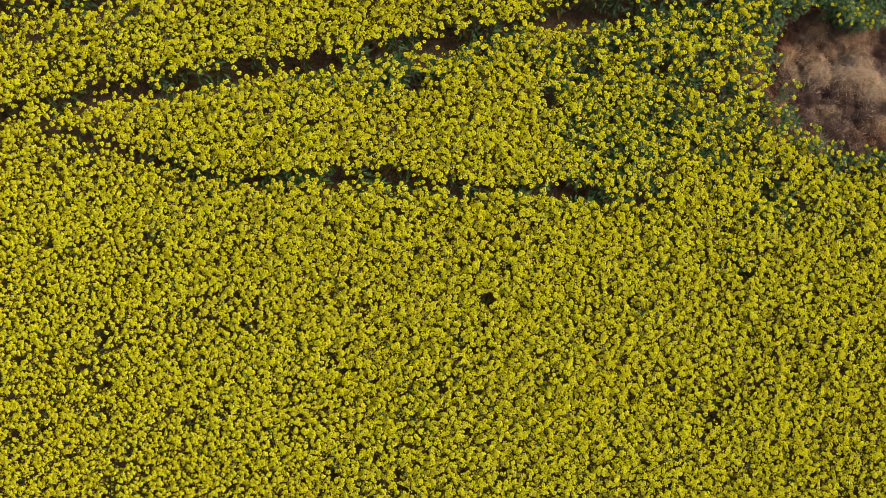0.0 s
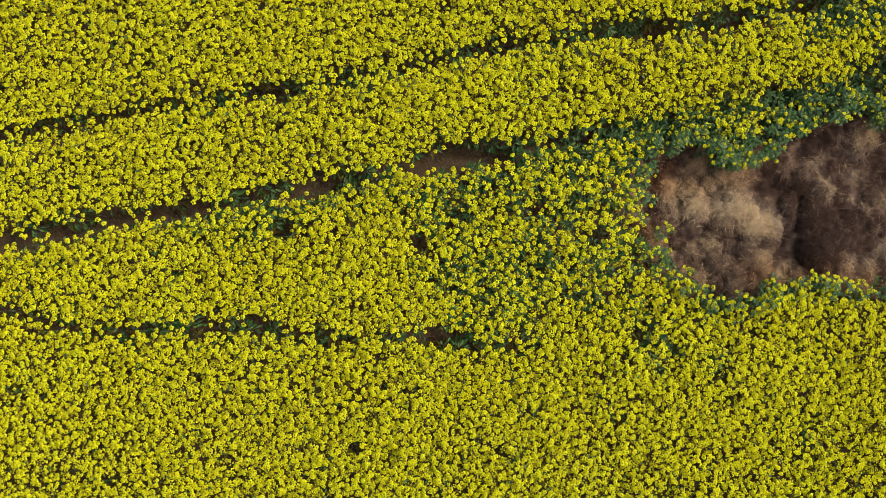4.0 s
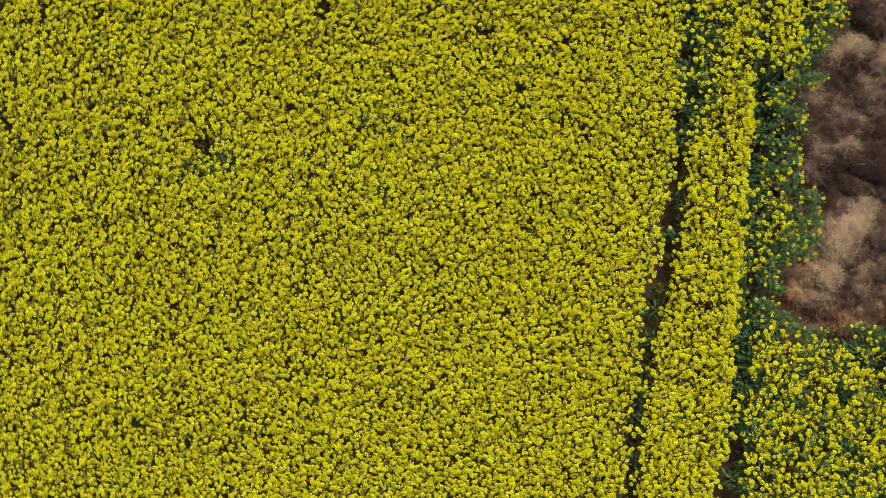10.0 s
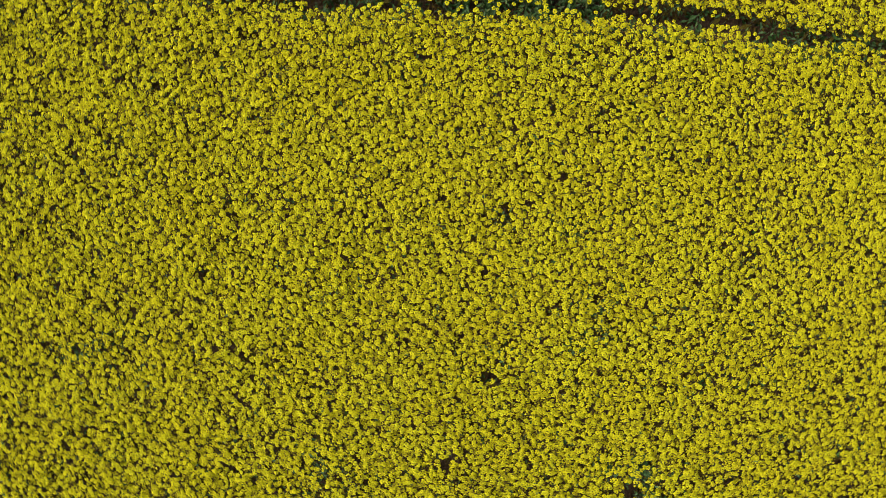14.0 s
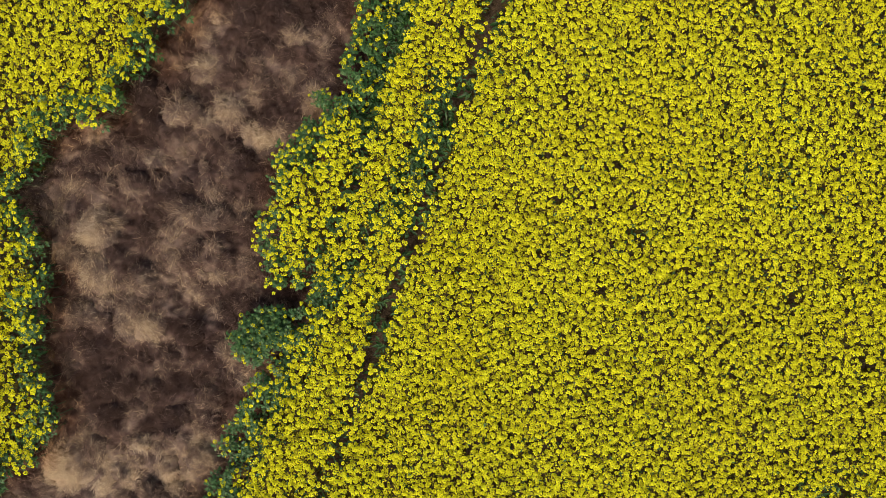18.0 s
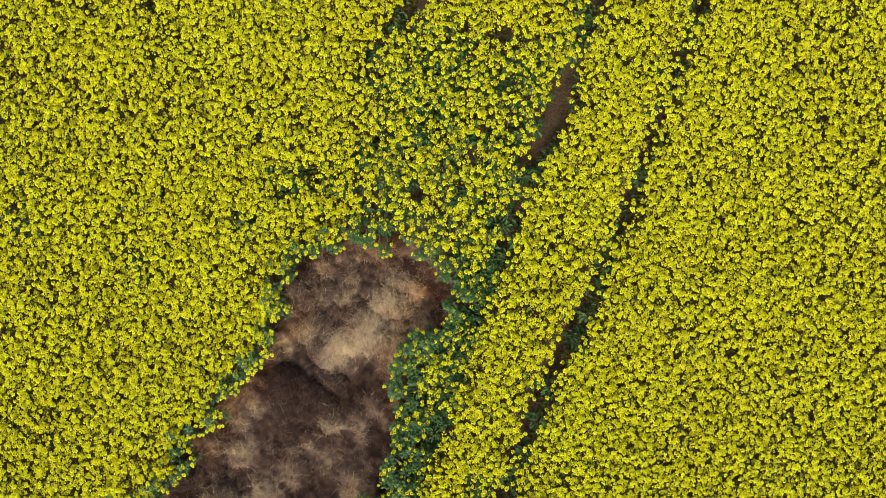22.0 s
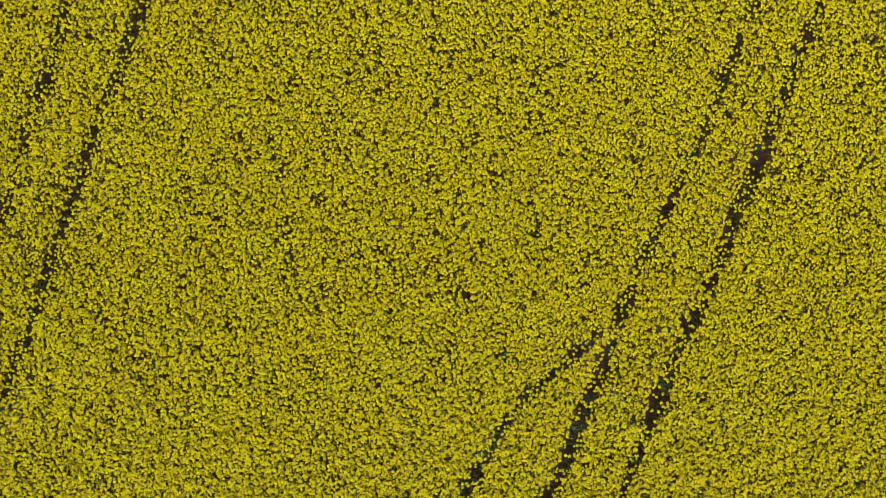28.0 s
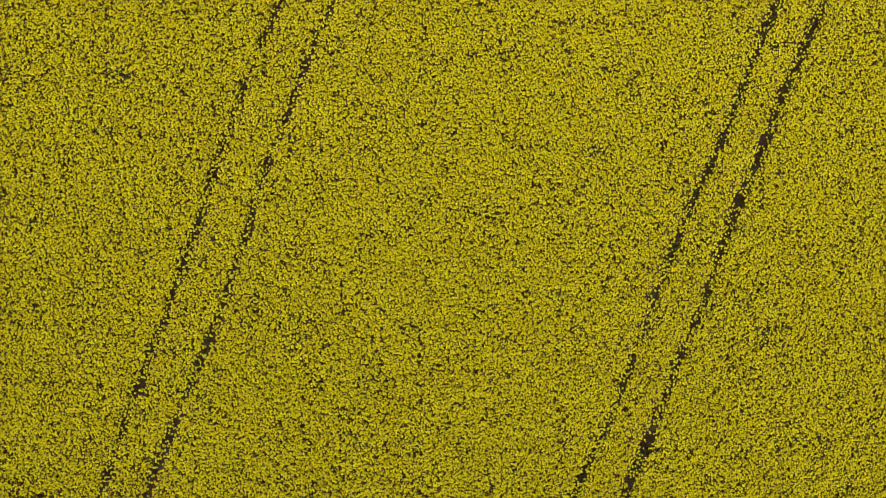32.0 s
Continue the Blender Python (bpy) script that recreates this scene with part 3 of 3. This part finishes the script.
# ---- dead grass patch: a matted litter and tussocks ----
# place, radius, height, tone (0 rotten dark, 1 bleached)
NAMED_TUSSOCKS = [(-1.30, 4.54, 0.30, 0.20, 0.82), (-1.89, 4.59, 0.18, 0.13, 0.72), (-0.71, 4.29, 0.18, 0.12, 0.74), (-2.19, 3.66, 0.42, 0.16, 0.84), (-1.65, 4.05, 0.40, 0.16, 0.80),
                  (-2.63, 4.06, 0.28, 0.14, 0.66), (-1.06, 3.65, 0.32, 0.18, 0.62), (-2.43, 4.69, 0.30, 0.16, 0.55), (-1.34, 5.43, 0.24, 0.12, 0.60), (-1.85, 1.30, 0.36, 0.18, 0.60),
                  (-3.43, 1.11, 0.30, 0.16, 0.70), (-2.90, 0.66, 0.30, 0.22, 0.70), (-5.80, -1.00, 0.40, 0.18, 0.62), (-5.74, -1.78, 0.36, 0.20, 0.66), (-4.95, -1.88, 0.30, 0.22, 0.46),
                  (-5.19, -2.67, 0.30, 0.20, 0.50), (-6.34, -5.20, 0.50, 0.25, 0.72)]
tussocks = list(NAMED_TUSSOCKS)
trng = random.Random(5)
tries = 0
while len(tussocks) < 300 and tries < 16000:
    tries += 1
    x, y, r = trng.uniform(-7.6, -0.2), trng.uniform(-8.4, 5.6), trng.choice((trng.uniform(0.10, 0.2), trng.uniform(0.14, 0.36)))
    if patch_distance(np.array([x]), np.array([y]))[0] > -0.5 * r:
        continue
    if any(math.hypot(x - a, y - b) < 0.60 * (r + c) for a, b, c, *_ in tussocks[len(NAMED_TUSSOCKS):]):
        continue
    if any(math.hypot(x - a, y - b) < 0.5 * c for a, b, c, *_ in NAMED_TUSSOCKS):
        continue
    tussocks.append((x, y, r, r * trng.uniform(0.40, 0.85), None))


# lighter and darker areas of the mat: place, radius, change of tone
MATTED = [(-5.1, -5.4, 0.7, 0.22), (-3.85, -5.25, 0.4, 0.18), (-6.4, -6.1, 0.4, 0.30), (-6.5, -0.45, 0.4, 0.25), (-4.65, -1.18, 0.35, 0.12), (-3.85, -1.97, 0.35, 0.12),
          (-2.75, 3.18, 0.45, -0.24), (-1.86, 2.95, 0.5, -0.26), (-1.07, 2.5, 0.4, -0.10), (-3.0, 0.0, 0.4, -0.16), (-2.47, -0.1, 0.4, -0.20), (-4.15, -3.85, 0.8, -0.26),
          (-3.85, -3.15, 0.4, -0.20), (-5.34, -0.69, 0.35, -0.20), (-6.14, -2.98, 0.4, -0.15), (-4.95, -2.37, 0.15, -0.40), (-5.19, -7.09, 0.5, -0.20), (-3.46, -1.47, 0.3, -0.14)]


def patch_tone(x, y):
    sx, sy = x + 0.25 * (smooth_noise(x, y, 0.3, 87) - 0.5), y + 0.25 * (smooth_noise(x, y, 0.3, 88) - 0.5)
    grain = 0.56 * (smooth_noise(sx, sy, 0.34, 82) - 0.5) + 0.44 * (smooth_noise(sx, sy, 0.13, 83) - 0.5) + 0.26 * (smooth_noise(x, y, 0.05, 86) - 0.5)
    t = 0.19 + 0.20 * smooth_noise(x, y, 1.3, 81) + grain
    t = t + 0.20 * np.clip((y - 3.35) / 0.4, 0, 1) + 0.08 * np.clip((-4.7 - y) / 0.4, 0, 1) + 0.14 * np.clip((-5.45 - x) / 0.4, 0, 1) * (y > -2.6)
    for ax, ay, ar, lift in MATTED:
        t = t + lift * np.exp(-((x - ax) ** 2 + (y - ay) ** 2) / (ar * ar))
    for ax, ay, ar, ah, at in NAMED_TUSSOCKS:
        wx, wy = x + 0.35 * (smooth_noise(x, y, 0.35, 84) - 0.5), y + 0.35 * (smooth_noise(x, y, 0.35, 85) - 0.5)
        w = np.exp(-((wx - ax) ** 2 + (wy - ay) ** 2) / (0.6 * ar * ar))
        t = t * (1 - w) + (at + 0.75 * grain) * w
    return np.clip(t, 0.02, 0.9)


def patch_rust(x, y):
    """Russet stalks lie along the edge of the patch and in its corner."""
    t = np.clip(1.0 + patch_distance(x, y) / 0.55, 0, 1) * np.clip(2.2 * smooth_noise(x, y, 0.7, 94) - 0.4, 0, 1)
    return np.clip(t + np.exp(-((x + 0.5) ** 2 + (y - 4.7) ** 2) / 0.12) + 0.8 * np.exp(-((x + 1.05) ** 2 + (y - 2.75) ** 2) / 0.10), 0, 1)


def blades(x, y, z, way, lift, length, width, tone):
    """Curved dead blades, each of two bent pieces that taper to a point."""
    k = x.size
    c, s = np.cos(way), np.sin(way)
    bend = way + rng.normal(0, 0.7, k)
    v = np.empty((k, 5, 3), np.float32)
    h1, h2 = lift * length * 0.5, lift * length * rng.uniform(-0.3, 0.7, k)
    mx, my = x + 0.5 * length * c, y + 0.5 * length * s
    v[:, 0] = np.stack([x - width * s, y + width * c, z], -1)
    v[:, 1] = np.stack([x + width * s, y - width * c, z], -1)
    v[:, 2] = np.stack([mx - 0.8 * width * s, my + 0.8 * width * c, z + h1], -1)
    v[:, 3] = np.stack([mx + 0.8 * width * s, my - 0.8 * width * c, z + h1], -1)
    v[:, 4] = np.stack([mx + 0.5 * length * np.cos(bend), my + 0.5 * length * np.sin(bend), z + h2], -1)
    f = np.array([(0, 1, 3), (0, 3, 2), (2, 3, 4)])[None] + (np.arange(k) * 5)[:, None, None]
    return v.reshape(-1, 3), f.reshape(-1, 3), np.repeat(tone, 5)


def locks(x, y, each, spread, way_scatter, tone_scatter):
    """Blades lie in locks: each lock's blades share a way and a tone."""
    k = x.size
    way = 6.28 * 1.6 * smooth_noise(x, y, 0.5, 91) + rng.normal(0, way_scatter, k)
    tint = rng.normal(0, tone_scatter, k)
    rise = rng.uniform(0, 0.02, k)
    x, y, way, tint, rise = (np.repeat(v, each) for v in (x, y, way, tint, rise))
    n = x.size
    along, across = rng.normal(0, 1.4 * spread, n), rng.normal(0, 0.6 * spread, n)
    c, s = np.cos(way), np.sin(way)
    return x + along * c - across * s, y + along * s + across * c, way + rng.normal(0, 0.22, n), tint, rise


def litter():
    k = 13500
    x, y = rng.uniform(-8.6, 0.1, k), rng.uniform(-10.2, 5.9, k)
    ok = patch_distance(x, y) < 0.32
    x, y, way, tint, rise = locks(x[ok], y[ok], 9, 0.026, 0.9, 0.07)
    z = ground_height(x, y) + rise + rng.uniform(0.003, 0.025, x.size)
    pale = rng.random(x.size) < 0.09
    tone = np.clip(patch_tone(x, y) * 0.95 + tint + rng.normal(0, 0.09, x.size) + 0.22 * pale, 0.02, 0.95)
    v, f, t = blades(x, y, z, way, rng.uniform(0.05, 0.35, x.size), rng.uniform(0.05, 0.13, x.size) * (1 + 0.6 * pale), rng.uniform(0.0018, 0.0038, x.size), tone)
    tagged(new("dead_grass_litter", mesh_of("dead_grass_litter", v, f, [STRAW], tone=t, rust=np.repeat(patch_rust(x, y), 5))), "matted litter of dead brown grass lying on the soil", "dead grass", kind="stuff")


def dead_mat():
    """The felted thatch under the loose blades."""
    step = 0.035
    gx, gy = np.meshgrid(np.arange(-8.7, 0.2, step), np.arange(-10.4, 5.95, step), indexing="ij")
    gx, gy = gx + rng.uniform(-0.01, 0.01, gx.shape), gy + rng.uniform(-0.01, 0.01, gx.shape)
    d = patch_distance(gx, gy)
    gz = ground_height(gx, gy) + 0.015 + 0.10 * (smooth_noise(gx, gy, 0.13, 75) - 0.4) + 0.06 * (smooth_noise(gx, gy, 0.055, 76) - 0.5) - 0.12 * np.clip((d - 0.2) / 0.12, 0, 1)
    n, m = gx.shape
    i = np.arange(n * m).reshape(n, m)
    a, b, c, e = i[:-1, :-1].ravel(), i[1:, :-1].ravel(), i[1:, 1:].ravel(), i[:-1, 1:].ravel()
    keep = d.ravel()[a] < 0.30
    quads = np.stack([a, b, c, e], -1)[keep]
    used, quads = np.unique(quads, return_inverse=True)
    quads = quads.reshape(-1, 4)
    x, y = gx.ravel()[used], gy.ravel()[used]
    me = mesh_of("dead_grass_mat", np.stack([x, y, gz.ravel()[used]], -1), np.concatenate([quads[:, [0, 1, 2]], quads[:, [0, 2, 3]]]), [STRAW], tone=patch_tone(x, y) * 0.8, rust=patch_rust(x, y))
    me.polygons.foreach_set("use_smooth", [True] * len(me.polygons))
    tagged(new("dead_grass_mat", me), "felted brown thatch of dead grass over the soil", "dead grass", kind="stuff")


def tussock(x, y, r, h, tone):
    rings, seg = 6, 18
    base = float(ground_height(np.array([x]), np.array([y]))[0])
    field = float(patch_tone(np.array([x]), np.array([y]))[0])
    tone = field + trng.uniform(-0.12, 0.07) if tone is None else tone
    verts, tris = [(0, 0, h)], []
    turn = trng.uniform(0, 6.28)
    for i in range(1, rings + 1):
        for j in range(seg):
            a, q = 2 * math.pi * j / seg, i / rings
            w = r * q * (1 + 0.16 * math.sin(2 * a + turn) + 0.10 * math.sin(5 * a + 2 * turn))
            verts.append((w * math.cos(a), w * math.sin(a), h * ((1 - q * q) ** 0.8 * (1 + 0.12 * trng.uniform(-1, 1)) + 0.06 * trng.uniform(-1, 1)) if i < rings else -0.04))
    for j in range(seg):
        tris.append((0, 1 + j, 1 + (j + 1) % seg))
    for i in range(rings - 1):
        for j in range(seg):
            a, b = 1 + i * seg + j, 1 + i * seg + (j + 1) % seg
            tris += [(a, a + seg, b + seg), (a, b + seg, b)]
    vx, vy = np.array([x + v[0] for v in verts]), np.array([y + v[1] for v in verts])
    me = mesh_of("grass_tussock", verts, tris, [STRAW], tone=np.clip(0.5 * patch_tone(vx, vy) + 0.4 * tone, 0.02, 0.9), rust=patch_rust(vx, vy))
    me.polygons.foreach_set("use_smooth", [True] * len(me.polygons))
    root = new("grass_tussock", me)
    root.location = (x, y, base - 0.02)
    pale = "bleached straw-coloured" if tone > 0.65 else "grey-brown withered" if tone > 0.45 else "dark brown withered"
    tagged(root, pale + " grass tussock slumped in the dead patch", "grass tussock", "tussocks of the dead patch")
    k = max(6, int(190 * r * r / 0.16))
    q, a = rng.random(k) ** 0.58, rng.uniform(0, 6.28, k)
    bx, by, way, tint, rise = locks(r * q * np.cos(a) + x, r * q * np.sin(a) + y, 8, 0.022, 0.9, 0.07)
    bx, by = bx - x, by - y
    q2 = np.clip((bx * bx + by * by) / (r * r), 0, 1)
    k = bx.size
    bz = h * (1 - q2) ** 0.8 + 1.2 * rise + rng.uniform(0.002, 0.02, k)
    way = np.where(rng.random(k) < 0.3, np.arctan2(by, bx) + 0.7 * math.sin(7 * x + 5 * y) + rng.normal(0, 0.5, k), way)
    pale_ones = rng.random(k) < 0.09
    t = 0.6 * patch_tone(bx + x, by + y) + 0.42 * tone + tint + rng.normal(0, 0.09, k) + 0.22 * pale_ones
    v, f, t = blades(bx, by, bz, way, rng.uniform(-0.10, 0.30, k), rng.uniform(0.05, 0.12, k) * (1 + 0.6 * pale_ones), rng.uniform(0.0018, 0.0036, k), t)
    ob = new("thatch", mesh_of("thatch", v, f, [STRAW], tone=np.clip(t, 0.02, 0.95), rust=np.repeat(patch_rust(bx + x, by + y), 5)))
    ob.parent = root
    tagged(ob, kind="stuff")


dead_mat()
litter()
for row in tussocks:
    tussock(*row)

# ---- single plants on the margin of the dead patch ----
def rape_plant(height, n_heads, n_leaves, seed):
    """One plant: stem, leaves and flower heads as parts."""
    q = random.Random(seed)
    root = new("rapeseed_plant")
    def child(name, me, m):
        ob = new(name, me)
        ob.parent = root
        ob.matrix_basis = m
        return ob
    sv = [(x * 1.4, y * 1.4, z * height) for x, y, z in STEM_SHAPE[0]]
    child("stem", mesh_of("stem", sv, STEM_SHAPE[1], [STEM]), Matrix())
    for _ in range(n_heads):
        a, r = q.uniform(0, 6.28), 0.17 * math.sqrt(q.random())
        z = height - 4 * r * r - abs(q.gauss(0, 0.06))
        child("flower_head", q.choice(HEAD_MESHES), pose(r * math.cos(a), r * math.sin(a), z, q.gauss(0, 12), q.gauss(0, 12), q.uniform(0, 360)) @ Matrix.Scale(q.uniform(0.72, 1.02), 4))
    for _ in range(n_leaves):
        a = q.uniform(0, 360)
        child("leaf_spray", LEAF_MESH, pose(0, 0, height * q.uniform(0.35, 0.95), 0, q.uniform(-25, 30), a) @ Matrix.Translation((q.uniform(0, 0.07), 0, 0)) @ Matrix.Scale(q.uniform(0.8, 1.35), 4))
    return root


HEAD_MESHES = [mesh_of("flower_head", *shape[:2], [PETAL, BUD], shape[2]) for shape in NEAR_HEADS]


def leaf_spray():
    """Three leaves of one stalk, one above the other."""
    lv, lt = lobed_leaf()
    verts, tris = [], []
    for turn, up, out, size in ((0, 0.0, 0.0, 0.62), (62, 0.05, 0.015, 0.50), (-55, 0.09, 0.02, 0.44)):
        m = pose(out, 0, up, 0, 0, turn) @ Matrix.Scale(size, 4)
        b = len(verts)
        verts += [tuple(m @ Vector(v)) for v in lv]
        tris += [tuple(i + b for i in f) for f in lt]
    n = len(lv)
    tris += [(0, n, n + 1), (n, 2 * n, 2 * n + 1)]
    return verts, tris


LEAF_MESH = mesh_of("leaf_spray", *leaf_spray(), [LEAF])
rows = [(float(px[i]), float(py[i]), float(leafiness[i]), float(tall[i])) for i in np.nonzero(solo)[0]]
# a lone bushy group inside the patch
lone = random.Random(9)
for _ in range(28):
    a, r = lone.uniform(0, 6.28), 0.48 * math.sqrt(lone.random())
    rows.append((-2.62 + r * math.cos(a), -2.82 + r * math.sin(a), 2.0, 0.75))
picker = random.Random(3)
kinds = {}
for x, y, green, h in rows:
    style = 3 if green > 1.5 else 2 if green > 0.8 else 1 if green > 0.5 else 0
    key = (style, picker.randrange(4))
    z = float(ground_height(np.array([x]), np.array([y]))[0]) - 0.01
    m = pose(x, y, z, 0, 0, picker.uniform(0, 360))
    if key not in kinds:
        n_heads, n_leaves, tall_of = ((10, 8, 1.0), (8, 10, 0.9), (4, 14, 0.78), (2, 16, 0.74))[style]
        ob = rape_plant(tall_of, n_heads, n_leaves, 100 * style + key[1])
        text = ("rapeseed plant in full yellow flower beside the dead grass", "leafy rapeseed plant with some yellow flower heads",
                "low green rapeseed plant with few yellow flowers", "low green rapeseed plant standing alone in the dead grass")[style]
        tagged(ob, text, "rapeseed plant", "rapeseed plants round the dead patch")
        ob.matrix_basis = m
        kinds[key] = ob
    else:
        copy_thing(kinds[key], m)

# ---- the crop goes on beyond the flown stretch ----
def far_crop():
    step = np.r_[np.arange(-120, -45, 3), np.arange(-45, 45, 0.75), np.arange(45, 121, 3)]
    gx, gy = np.meshgrid(step, step, indexing="ij")
    n = gx.shape[0]
    gz = 0.84 + 0.22 * rng.random(gx.shape)
    i = np.arange(n * n).reshape(n, n)
    a, b, c, d = i[:-1, :-1].ravel(), i[1:, :-1].ravel(), i[1:, 1:].ravel(), i[:-1, 1:].ravel()
    mx, my = gx.ravel(), gy.ravel()
    sown, dead = in_field(mx, my), inside(mx, my, DEAD_PATCH)
    out = ~((sown[a] & sown[b] & sown[c] & sown[d]) | (dead[a] & dead[b] & dead[c] & dead[d]) | (dead[a] | dead[b] | dead[c] | dead[d]) & (my[a] > -8.5))
    quads = np.stack([a, b, c, d], -1)[out]
    tris = np.concatenate([quads[:, [0, 1, 2]], quads[:, [0, 2, 3]]])
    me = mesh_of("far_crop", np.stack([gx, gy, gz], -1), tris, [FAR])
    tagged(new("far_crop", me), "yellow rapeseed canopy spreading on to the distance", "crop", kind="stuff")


far_crop()
